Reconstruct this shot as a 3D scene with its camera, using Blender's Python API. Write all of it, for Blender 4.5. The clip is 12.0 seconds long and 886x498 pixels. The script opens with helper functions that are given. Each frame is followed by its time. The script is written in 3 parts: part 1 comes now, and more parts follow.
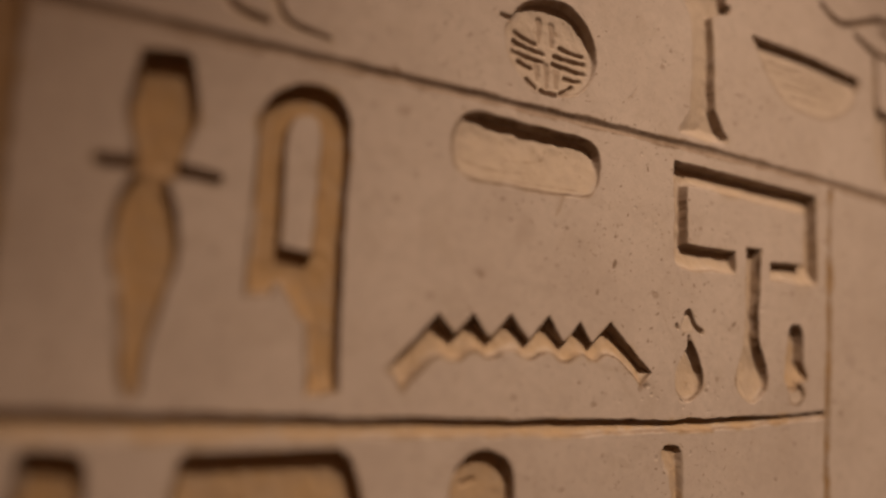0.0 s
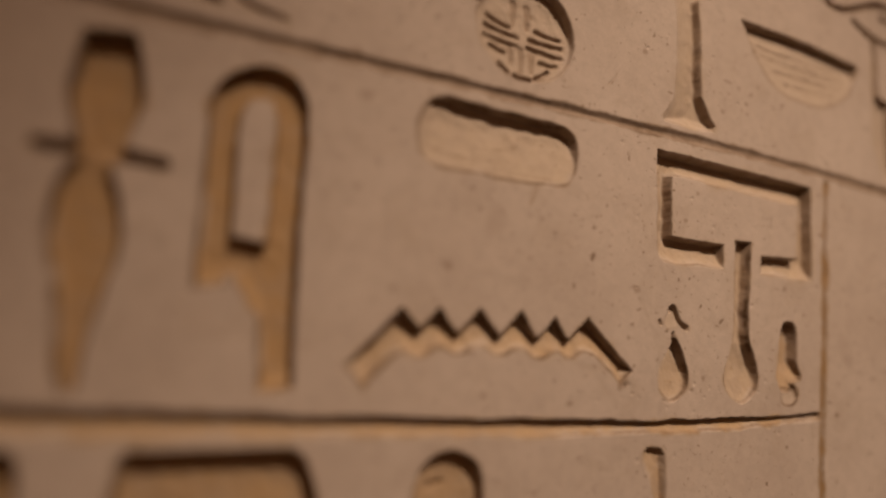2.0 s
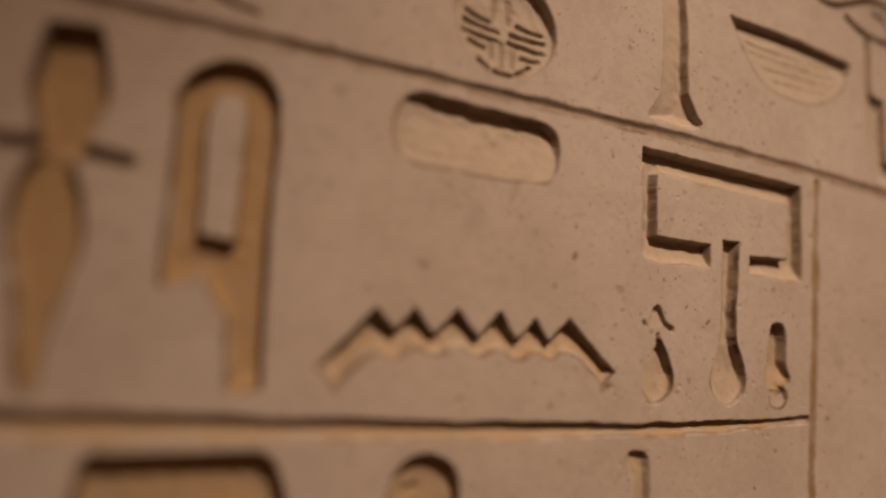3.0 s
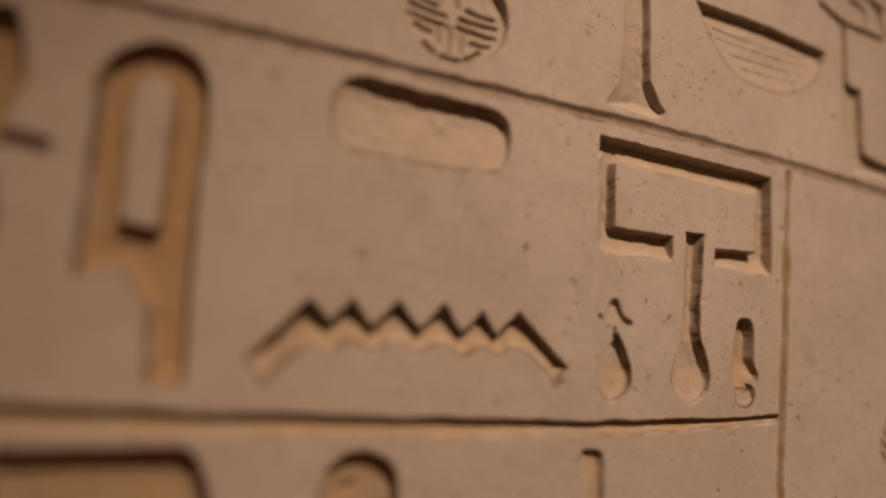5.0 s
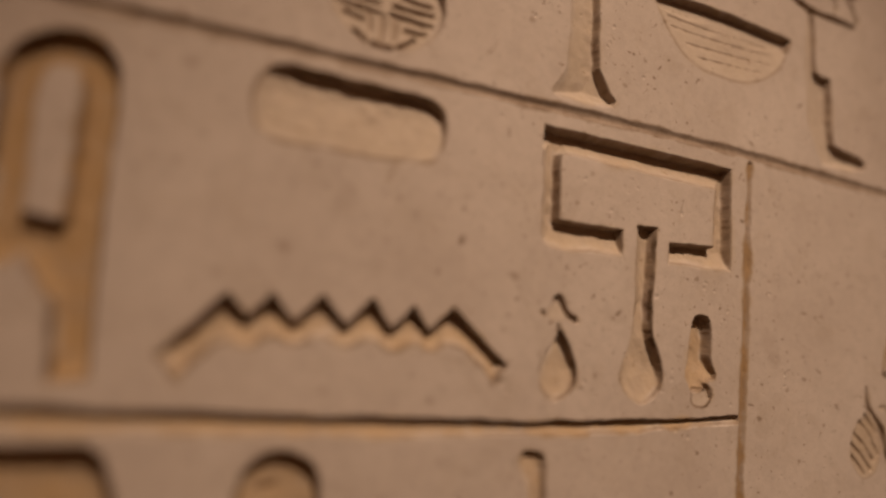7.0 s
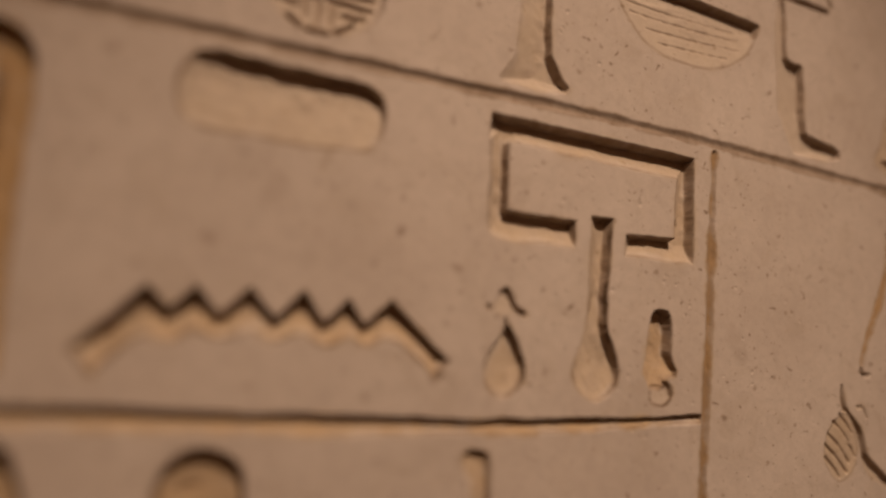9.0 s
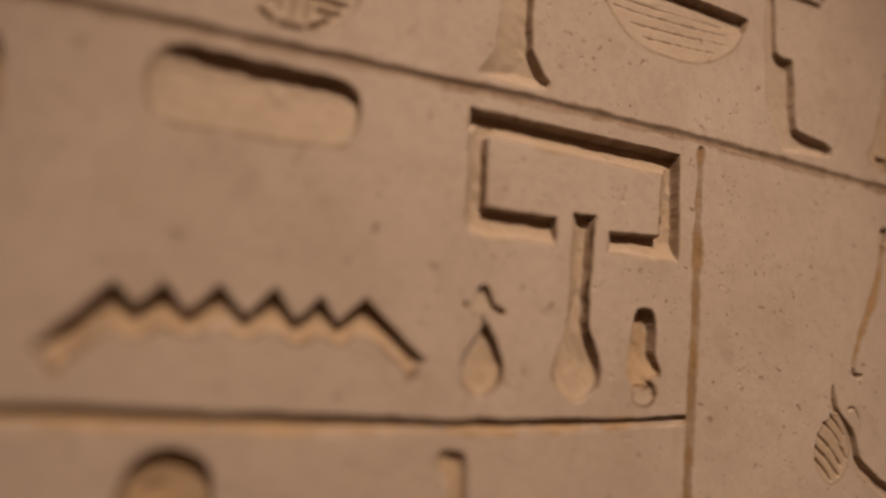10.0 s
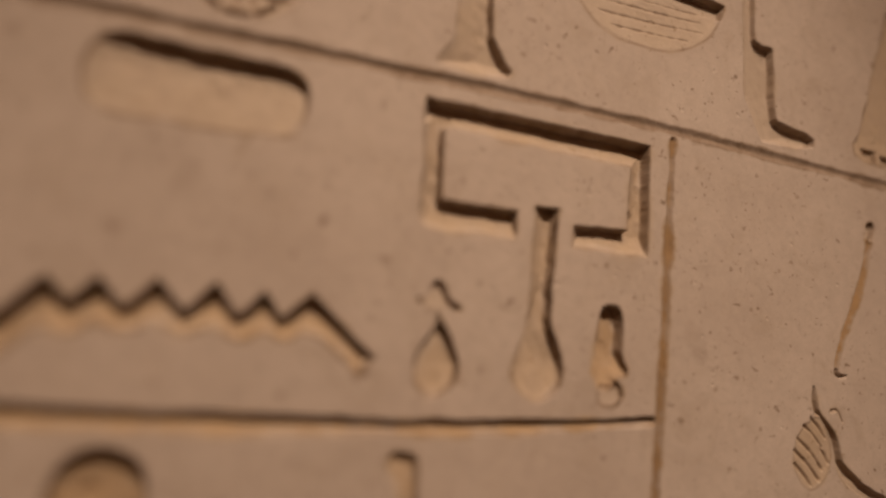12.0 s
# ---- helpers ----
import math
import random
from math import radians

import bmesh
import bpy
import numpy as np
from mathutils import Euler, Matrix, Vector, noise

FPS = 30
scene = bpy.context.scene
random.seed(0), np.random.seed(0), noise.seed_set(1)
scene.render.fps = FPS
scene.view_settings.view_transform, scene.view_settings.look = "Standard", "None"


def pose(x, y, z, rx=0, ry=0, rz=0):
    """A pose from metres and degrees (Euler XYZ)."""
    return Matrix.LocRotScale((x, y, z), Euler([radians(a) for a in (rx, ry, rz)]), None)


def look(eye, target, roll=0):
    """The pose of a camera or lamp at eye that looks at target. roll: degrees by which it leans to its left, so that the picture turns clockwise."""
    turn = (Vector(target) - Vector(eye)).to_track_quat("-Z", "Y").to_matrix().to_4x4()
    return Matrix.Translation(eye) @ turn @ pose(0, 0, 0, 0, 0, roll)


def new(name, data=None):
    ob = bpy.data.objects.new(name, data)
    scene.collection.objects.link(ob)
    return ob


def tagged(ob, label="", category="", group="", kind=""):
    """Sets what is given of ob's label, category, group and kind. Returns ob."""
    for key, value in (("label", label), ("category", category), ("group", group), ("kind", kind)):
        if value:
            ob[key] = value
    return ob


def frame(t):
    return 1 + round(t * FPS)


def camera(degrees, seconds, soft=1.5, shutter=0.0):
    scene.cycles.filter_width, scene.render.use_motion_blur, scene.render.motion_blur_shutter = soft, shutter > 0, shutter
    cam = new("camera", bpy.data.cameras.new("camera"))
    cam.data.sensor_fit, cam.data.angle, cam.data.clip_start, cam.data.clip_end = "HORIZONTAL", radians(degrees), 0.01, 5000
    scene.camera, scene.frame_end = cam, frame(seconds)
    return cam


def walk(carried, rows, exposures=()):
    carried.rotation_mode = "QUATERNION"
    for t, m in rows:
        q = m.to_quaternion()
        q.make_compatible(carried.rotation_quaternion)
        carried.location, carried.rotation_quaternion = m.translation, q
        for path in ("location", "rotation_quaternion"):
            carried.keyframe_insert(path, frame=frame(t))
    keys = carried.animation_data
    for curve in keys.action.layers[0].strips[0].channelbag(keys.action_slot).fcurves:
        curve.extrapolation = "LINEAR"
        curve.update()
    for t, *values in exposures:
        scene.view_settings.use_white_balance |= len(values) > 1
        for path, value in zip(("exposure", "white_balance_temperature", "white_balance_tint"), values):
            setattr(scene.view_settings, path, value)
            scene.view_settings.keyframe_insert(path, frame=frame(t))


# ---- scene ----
cam = camera(82.0, 12.0, soft=2.4)
cam.data.dof.use_dof = True
cam.data.dof.focus_distance = 0.505
cam.data.dof.aperture_fstop = 0.47
# seconds, eye x y z in metres, turn about x y z in degrees
PATH = [
    (0, 0.0192, -0.0356, 1.4985, 96.889, -5.540, -21.386),
    (0.5, 0.0283, -0.0350, 1.4973, 96.913, -5.587, -21.060),
    (1, 0.0385, -0.0327, 1.4960, 96.980, -5.608, -20.845),
    (1.5, 0.0491, -0.0310, 1.4950, 97.009, -5.608, -20.610),
    (2, 0.0599, -0.0289, 1.4948, 97.077, -5.613, -20.466),
    (2.5, 0.0710, -0.0277, 1.4955, 97.114, -5.635, -20.355),
    (3, 0.0826, -0.0279, 1.4964, 97.129, -5.728, -20.210),
    (5, 0.1372, -0.0309, 1.4940, 97.266, -5.854, -19.546),
    (5.5, 0.1515, -0.0318, 1.4942, 97.267, -5.806, -19.390),
    (6, 0.1675, -0.0327, 1.4940, 97.352, -5.779, -19.181),
    (6.5, 0.1846, -0.0356, 1.4942, 97.406, -5.778, -18.817),
    (7, 0.2024, -0.0370, 1.4939, 97.552, -5.808, -18.529),
    (9, 0.2625, -0.0391, 1.4915, 97.877, -5.652, -17.439),
    (9.5, 0.2754, -0.0390, 1.4912, 97.930, -5.669, -17.148),
    (10, 0.2876, -0.0391, 1.4912, 97.984, -5.722, -16.844),
    (10.5, 0.3004, -0.0388, 1.4907, 98.036, -5.774, -16.578),
    (11, 0.3128, -0.0385, 1.4904, 98.068, -5.804, -16.308),
    (11.5, 0.3244, -0.0379, 1.4909, 98.059, -5.812, -16.066),
    (12, 0.3356, -0.0368, 1.4919, 98.033, -5.807, -15.807),
]
walk(cam, [(t, pose(x, y, z, rx, ry, rz)) for t, x, y, z, rx, ry, rz in PATH])

# ---- light: a warm lamp high up in front of the wall, and a dim overhead fill added to lift the shadows ----
world = bpy.data.worlds.new("world")
scene.world = world
world.use_nodes = True
world.node_tree.nodes["Background"].inputs[0].default_value = (1.0, 0.6, 0.36, 1)
world.node_tree.nodes["Background"].inputs[1].default_value = 0.02
lamp_data = bpy.data.lights.new("wall_lamp", "SPOT")
lamp_data.energy = 249.0
lamp_data.color = (1.0, 0.760, 0.560)
lamp_data.spot_size = radians(43.5)
lamp_data.spot_blend = 1.0
lamp_data.shadow_soft_size = 0.06
lamp = new("wall_lamp", lamp_data)
lamp.matrix_world = look((0.50, -1.25, 3.42), (0.555, 0.36, 0.98))
# added fill, no known lamp: softens the dark inside the cuts
glow_data = bpy.data.lights.new("fill_light", "AREA")
glow_data.shape, glow_data.size, glow_data.size_y = "RECTANGLE", 2.4, 1.6
glow_data.energy = 15.0
glow_data.color = (1.0, 0.62, 0.40)
glow = new("fill_light", glow_data)
glow.matrix_world = look((0.4, -1.1, 3.8), (0.4, -1.0, 0.0))
scene.view_settings.exposure = 0.0

# ---- materials ----
WALL_Y = 0.36


OCHRE_PALE, OCHRE_DEEP = (0.46, 0.358, 0.25), (0.41, 0.262, 0.13)
# browns for dirt and for shade painted on the cut walls
GRIME_SHADE_PALE, GRIME_SHADE_DEEP = (0.19, 0.117, 0.066), (0.13, 0.082, 0.05)


def stone(name, tone, tone_b, stain, rough=0.88, bump=0.25, fleck=0.5, fine=1.0, residue=False):
    """Limestone: two tones in broad clouds, stains, fine grain, small dark flecks and grain relief."""
    mat = bpy.data.materials.new(name)
    mat.use_nodes = True
    nt = mat.node_tree
    nd, ln = nt.nodes, nt.links
    bsdf = nd["Principled BSDF"]
    bsdf.inputs["Roughness"].default_value = rough
    bsdf.inputs["Specular IOR Level"].default_value = 0.25
    geo = nd.new("ShaderNodeNewGeometry")

    def noise_tex(scale, detail, roughness, distortion=0.0):
        n = nd.new("ShaderNodeTexNoise")
        n.inputs["Scale"].default_value = scale
        n.inputs["Detail"].default_value = detail
        n.inputs["Roughness"].default_value = roughness
        n.inputs["Distortion"].default_value = distortion
        ln.new(geo.outputs["Position"], n.inputs["Vector"])
        return n

    def ramp(src, lo, hi, a=0.0, b=1.0):
        r = nd.new("ShaderNodeMapRange")
        r.inputs["From Min"].default_value, r.inputs["From Max"].default_value = lo, hi
        r.inputs["To Min"].default_value, r.inputs["To Max"].default_value = a, b
        ln.new(src, r.inputs["Value"])
        return r.outputs[0]

    def mix(fac, a, b, kind="MIX"):
        m = nd.new("ShaderNodeMix")
        m.data_type, m.blend_type = "RGBA", kind
        for sock, val in ((m.inputs[0], fac), (m.inputs[6], a), (m.inputs[7], b)):
            if hasattr(val, "links"):
                ln.new(val, sock)
            else:
                sock.default_value = val
        return m.outputs[2]

    clouds = noise_tex(7.0 * fine, 5, 0.6, 0.4)
    col = mix(ramp(clouds.outputs["Fac"], 0.35, 0.68), (*tone, 1), (*tone_b, 1))
    blotch = noise_tex(19.0 * fine, 7, 0.68, 1.2)
    col = mix(ramp(blotch.outputs["Fac"], 0.52, 0.74, 0.0, 0.75), col, (*stain, 1))
    mottle = noise_tex(75.0, 5, 0.7, 0.6)
    col = mix(ramp(mottle.outputs["Fac"], 0.42, 0.68, 0.0, 0.32), col, tuple(c * 0.74 for c in tone_b) + (1,))
    grain = noise_tex(520.0, 4, 0.7)
    col = mix(ramp(grain.outputs["Fac"], 0.3, 0.7, 0.0, 0.30), col, tuple(c * 0.72 for c in tone_b) + (1,))
    for size, low, high in ((83.0, 0.69, 0.715), (230.0, 0.655, 0.70)):
        spots = noise_tex(size, 3, 0.55, 0.5)
        col = mix(ramp(spots.outputs["Fac"], low, high, 0.0, fleck), col, (0.17, 0.11, 0.07, 1))
    if residue:
        # old pigment and dust in and around the cuts, broken up by grain; then brown dirt with painted shade on the cut
        # walls
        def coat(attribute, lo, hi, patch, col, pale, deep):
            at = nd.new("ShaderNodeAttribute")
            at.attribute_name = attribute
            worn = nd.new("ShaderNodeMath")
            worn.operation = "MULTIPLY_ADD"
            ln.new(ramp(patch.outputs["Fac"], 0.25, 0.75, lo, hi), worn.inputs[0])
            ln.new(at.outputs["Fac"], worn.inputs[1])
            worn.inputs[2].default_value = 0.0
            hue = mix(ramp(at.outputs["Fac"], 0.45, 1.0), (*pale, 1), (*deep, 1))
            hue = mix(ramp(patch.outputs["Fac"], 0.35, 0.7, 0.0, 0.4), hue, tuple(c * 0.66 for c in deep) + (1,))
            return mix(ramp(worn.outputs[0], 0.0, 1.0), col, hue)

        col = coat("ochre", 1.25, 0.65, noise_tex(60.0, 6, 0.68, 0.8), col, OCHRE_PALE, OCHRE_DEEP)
        col = coat("grime_shade", 1.30, 0.70, noise_tex(190.0, 5, 0.7, 0.5), col, GRIME_SHADE_PALE, GRIME_SHADE_DEEP)
    ln.new(col, bsdf.inputs["Base Color"])
    coarse = noise_tex(170.0, 6, 0.65)
    b1 = nd.new("ShaderNodeBump")
    b1.inputs["Strength"].default_value, b1.inputs["Distance"].default_value = bump, 0.0012
    ln.new(coarse.outputs["Fac"], b1.inputs["Height"])
    b2 = nd.new("ShaderNodeBump")
    b2.inputs["Strength"].default_value, b2.inputs["Distance"].default_value = bump * 0.8, 0.0004
    ln.new(grain.outputs["Fac"], b2.inputs["Height"])
    ln.new(b1.outputs["Normal"], b2.inputs["Normal"])
    ln.new(b2.outputs["Normal"], bsdf.inputs["Normal"])
    return mat


M_CARVED = stone("dressed_limestone", (0.543, 0.452, 0.389), (0.469, 0.382, 0.324), (0.42, 0.335, 0.265), bump=0.26, fleck=0.75, residue=True)
M_ROOM = stone("rough_limestone", (0.55, 0.45, 0.36), (0.50, 0.40, 0.32), (0.43, 0.34, 0.26), 0.95, 0.5)

# ---- the chamber: plain surfaces round the carved wall ----


def box_mesh(bm, x0, x1, y0, y1, z0, z1):
    m = Matrix.LocRotScale(((x0 + x1) / 2, (y0 + y1) / 2, (z0 + z1) / 2), None, (x1 - x0, y1 - y0, z1 - z0))
    bmesh.ops.create_cube(bm, size=1, matrix=m)


def slab(name, dims, label):
    bm = bmesh.new()
    box_mesh(bm, *dims)
    me = bpy.data.meshes.new(name)
    bm.to_mesh(me)
    bm.free()
    me.materials.append(M_ROOM)
    return tagged(new(name, me), label, kind="structure")


XL, XR, YB, TOP = -1.6, 2.4, -2.2, 3.9
slab("floor", (XL - 0.3, XR + 0.3, YB - 0.3, WALL_Y + 0.3, -0.2, 0.0), "plain limestone floor of the chamber")
slab("ceiling", (XL - 0.3, XR + 0.3, YB - 0.3, WALL_Y + 0.3, TOP, TOP + 0.2), "plain limestone ceiling of the chamber")
slab("wall_south", (XL, XR, YB - 0.3, YB, 0.0, TOP), "plain limestone wall facing the carved wall")
slab("wall_west", (XL - 0.3, XL, YB - 0.3, WALL_Y + 0.3, 0.0, TOP), "plain limestone side wall")
slab("wall_east", (XR, XR + 0.3, YB - 0.3, WALL_Y + 0.3, 0.0, TOP), "plain limestone side wall")

# ---- outlines on the wall, as signed distances in x (along) and z (up); negative inside ----


def polygon(*pts):
    pts = np.array(pts)

    def sd(x, z):
        d = np.full(x.shape, 1e9)
        inside = np.zeros(x.shape, bool)
        for (ax, az), (bx, bz) in zip(pts, np.roll(pts, -1, 0)):
            ex, ez, wx, wz = bx - ax, bz - az, x - ax, z - az
            h = np.clip((wx * ex + wz * ez) / (ex * ex + ez * ez), 0, 1)
            d = np.minimum(d, np.hypot(wx - ex * h, wz - ez * h))
            cross = (az > z) != (bz > z)
            with np.errstate(divide="ignore", invalid="ignore"):
                inside ^= cross & (x < ax + wz * ex / ez if ez else False)
        return np.where(inside, -d, d)

    sd.box = (*pts.min(0), *pts.max(0))
    return sd


def smooth(points, rounds=2, closed=True):
    """Corner cutting: a rounded outline from a few corners."""
    p = np.array(points, float)
    for _ in range(rounds):
        q = np.roll(p, -1, 0)
        if closed:
            p = np.stack([0.75 * p + 0.25 * q, 0.25 * p + 0.75 * q], 1).reshape(-1, 2)
        else:
            p = np.concatenate([p[:1], np.stack([0.75 * p[:-1] + 0.25 * p[1:], 0.25 * p[:-1] + 0.75 * p[1:]], 1).reshape(-1, 2), p[-1:]])
    return p


def blob(*pts):
    return polygon(*smooth(pts))


def stroke(width, *pts, end=None, curved=True):
    """A cut line of a given width that may taper to another width at its end."""
    p = smooth(pts, 2, False) if curved and len(pts) > 2 else np.array(pts, float)
    n = len(p) - 1
    end = width if end is None else end
    radii = np.linspace(width / 2, end / 2, n + 1)

    def sd(x, z):
        d = np.full(x.shape, 1e9)
        for i in range(n):
            ex, ez = p[i + 1] - p[i]
            wx, wz = x - p[i, 0], z - p[i, 1]
            h = np.clip((wx * ex + wz * ez) / (ex * ex + ez * ez), 0, 1)
            d = np.minimum(d, np.hypot(wx - ex * h, wz - ez * h) - (radii[i] + h * (radii[i + 1] - radii[i])))
        return d

    r = max(width, end) / 2
    sd.box = (*(p.min(0) - r), *(p.max(0) + r))
    return sd


def union(*shapes):
    def sd(x, z):
        return np.minimum.reduce([s(x, z) for s in shapes])

    b = np.array([s.box for s in shapes])
    sd.box = (*b[:, :2].min(0), *b[:, 2:].max(0))
    return sd


def minus(a, b):
    def sd(x, z):
        return np.maximum(a(x, z), -b(x, z))

    sd.box = a.box
    return sd


# ---- the carved face: a fine height field, cut by the signs ----
fine_x = np.concatenate([np.arange(-0.19, 0.33, 0.0011), np.arange(0.33, 0.985, 0.00075)])
fine_z = np.arange(1.31, 1.985, 0.0008)
grid_x = np.concatenate([np.linspace(XL, -0.25, 9), [-0.215, -0.2], fine_x, [1.0, 1.02], np.linspace(1.06, XR, 9)])
grid_z = np.concatenate([np.linspace(0.0, 1.24, 9), [1.28, 1.30], fine_z, [2.0, 2.03], np.linspace(2.07, TOP, 7)])
GX, GZ = np.meshgrid(grid_x, grid_z, indexing="ij")
PX, PZ = GX.copy(), GZ.copy()
depth = np.zeros(GX.shape)
owner = np.full(GX.shape, -1, int)
zone = np.zeros(GX.shape, int)
near = np.full(GX.shape, 1e9)
ochre, grime_shade = np.zeros(GX.shape), np.zeros(GX.shape)
UP_RIGHT = np.array((0.30, 0.954))


def cloud(x, z, size, seed):
    """Soft random relief with features of a given size, between -1 and 1."""
    table = np.random.RandomState(seed).uniform(-1, 1, (64, 64))
    u, w = (0.82 * x + 0.57 * z) / size + 500, (0.82 * z - 0.57 * x) / size + 500
    i, j = np.floor(u).astype(int), np.floor(w).astype(int)
    fu, fw = u - i, w - j
    fu, fw = fu * fu * (3 - 2 * fu), fw * fw * (3 - 2 * fw)
    i, j, k, m = i % 64, j % 64, (i + 1) % 64, (j + 1) % 64
    return (table[i, j] * (1 - fu) + table[k, j] * fu) * (1 - fw) + (table[i, m] * (1 - fu) + table[k, m] * fu) * fw


def ease(t):
    t = np.clip(t, 0, 1)
    return t * t * (3 - 2 * t)


def window(box, margin=0.03):
    i0, i1 = np.searchsorted(grid_x, (box[0] - margin, box[2] + margin))
    j0, j1 = np.searchsorted(grid_z, (box[1] - margin, box[3] + margin))
    return slice(i0, i1), slice(j0, j1)


signs = []      # (name, label, category, parts), parts: (part name, label)


def carve(shape, deep, name, label, category="carved sign", fade=0.0, lift=0.0, wall=0.0014, side=1.8, rim=0.0, wobble=0.0009, parts=None, sign=None, zone_id=0, tool=0.0,
          rise=UP_RIGHT, tint=0.5, spread=0.0035, dirt=0.0, outline=0.25, rough=0.6, power=0.7, taper=None):
    """Cut a shape into the face: a steep edge above and to the right; upright edges lean by the factor side; against
    the direction rise the floor comes up over the length fade, to the share lift of the depth, the later the smaller
    power is. tint: ochre left inside and for about the length spread round it; dirt: brown dirt in the cut; outline:
    brown dirt and painted shade along its edge;
    taper: (x, x, share), the stretch along which the depth falls to a share."""
    w = window(shape.box)
    x, z = GX[w], GZ[w]
    if sign is None:
        signs.append((name, label, category, parts or [("cut_edge", "chiselled edge"), ("sunken_floor", "ochre-stained sunken floor")]))
        sign = len(signs) - 1
    seed = 17 * sign + 3
    shake = wobble * (0.15 * cloud(x, z, 0.0030, seed) + 0.45 * cloud(x, z, 0.008, seed + 5) + cloud(x, z, 0.021, seed + 1))
    d = shape(x, z) + shake
    # let the nearest points of the field slide on to the outline, so that its edge is clean
    gx, gz = np.gradient(d, x[:, 0], axis=0), np.gradient(d, z[0], axis=1)
    slope = np.maximum(np.hypot(gx, gz), 0.3) ** 2
    on_edge = (np.abs(d) < 0.0004) & (d < near[w])
    PX[w] = np.where(on_edge, x - d * gx / slope, PX[w])
    PZ[w] = np.where(on_edge, z - d * gz / slope, PZ[w])
    lean = wall * (1 + side * np.clip(gx * gx / slope, 0, 1) * np.where(gx > 0, 1, 0.4))
    shoulder = 0.0004 + 0.0006 * np.clip(gz / np.sqrt(slope), 0, 1) + 0.0003 * cloud(x, z, 0.011, seed + 7)
    sharp = (gx > 0.25) | (gz > 0.25)
    cut = ease((shoulder - np.where(on_edge, 0, d)) / (lean + shoulder))
    if fade:
        ramp = np.zeros(x.shape)
        count = 12
        for k in range(count):
            s = fade * (k + 0.5) / count
            ramp += ease(-(shape(x - s * rise[0], z - s * rise[1]) + shake) / (wall + fade / count)) / count
        ramp = np.clip(ramp * (1 + 0.14 * cloud(x, z, 0.009, seed + 3)) * 1.02, 0, 1)
        cut = np.minimum(cut, lift + (1 - lift) * ramp ** power)
    if tool:
        cut = cut * (1 + tool * cloud(x + 0.3 * z, z * 0.6, 0.007, seed + 2))
    if taper:
        cut = cut * (1 + (taper[2] - 1) * ease((x - taper[0]) / (taper[1] - taper[0])))
    hacked = 0.00045 * cloud(x + 0.4 * z, 0.55 * z, 0.0055, seed + 8) + 0.00022 * cloud(x, z, 0.0025, seed + 9)
    depth[w] = np.maximum(depth[w], deep * cut + rough * hacked * min(1, deep / 0.005) * ease((-d - 0.0005) / 0.003) * ease(cut * 1.5))
    torn = 0.0040 * cloud(x, z, 0.017, seed + 11) + 0.0016 * cloud(x, z, 0.0045, seed + 12)
    ochre[w] = np.maximum(ochre[w], tint * ease((spread - d - torn) / (2.4 * spread)))
    grime_shade[w] = np.maximum(grime_shade[w], dirt * ease((0.0022 - d - 0.4 * torn) / 0.0030) * (0.9 + 0.2 * cloud(x, z, 0.012, seed + 13)))
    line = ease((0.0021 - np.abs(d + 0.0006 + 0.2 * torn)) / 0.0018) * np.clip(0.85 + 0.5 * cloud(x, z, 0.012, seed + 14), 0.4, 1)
    grime_shade[w] = np.maximum(grime_shade[w], outline * line)
    mine = (d < 0.0004) & (d < near[w])
    owner[w] = np.where(mine, sign, owner[w])
    near[w] = np.where(mine, d, near[w])
    if len(signs[sign][3]) > 1:
        zone[w] = np.where(mine, np.where((d > -np.maximum(lean, rim)) & sharp, 0, zone_id or 1) if zone_id < 2 or rim else zone_id, zone[w])
    else:
        zone[w] = np.where(mine, 0, zone[w])
    return sign


def raise_part(shape, sign, zone_id, drop=0.0, wall=0.002):
    """An island left standing inside a sign."""
    w = window(shape.box, 0.01)
    x, z = GX[w], GZ[w]
    d = shape(x, z) + 0.0004 * cloud(x, z, 0.008, sign + 90)
    keep = ease(-(d - wall) / wall)
    depth[w] = depth[w] * (1 - keep) + drop * keep
    zone[w] = np.where((owner[w] == sign) & (d < 0.0012), zone_id, zone[w])
    ochre[w] *= 1 - ease((0.001 - d - 0.002 * cloud(x, z, 0.008, 71)) / 0.003)


def groove(shape, sign, part, deep):
    """A cut in the floor of a sign, as a part of its own."""
    zone_id = len(signs[sign][3])
    signs[sign][3].append(part)
    w = window(shape.box, 0.006)
    d = shape(GX[w], GZ[w])
    d = d + 0.0007 * cloud(GX[w], GZ[w], 0.005, zone_id)
    depth[w] += deep * ease((0.0010 - d) / 0.0036)
    # the colour is darkened along the cut too
    grime_shade[w] = np.maximum(grime_shade[w], 0.45 * ease((0.0004 - d) / 0.002))
    zone[w] = np.where((owner[w] == sign) & (d < 0.0003), zone_id, zone[w])


PAINTED = [("cut_edge", "chiselled edge"), ("sunken_floor", "ochre-stained sunken floor")]
SOFT = [("cut_edge", "chiselled edge"), ("sunken_floor", "pale worn sunken floor")]
LINE = [("groove", "")]

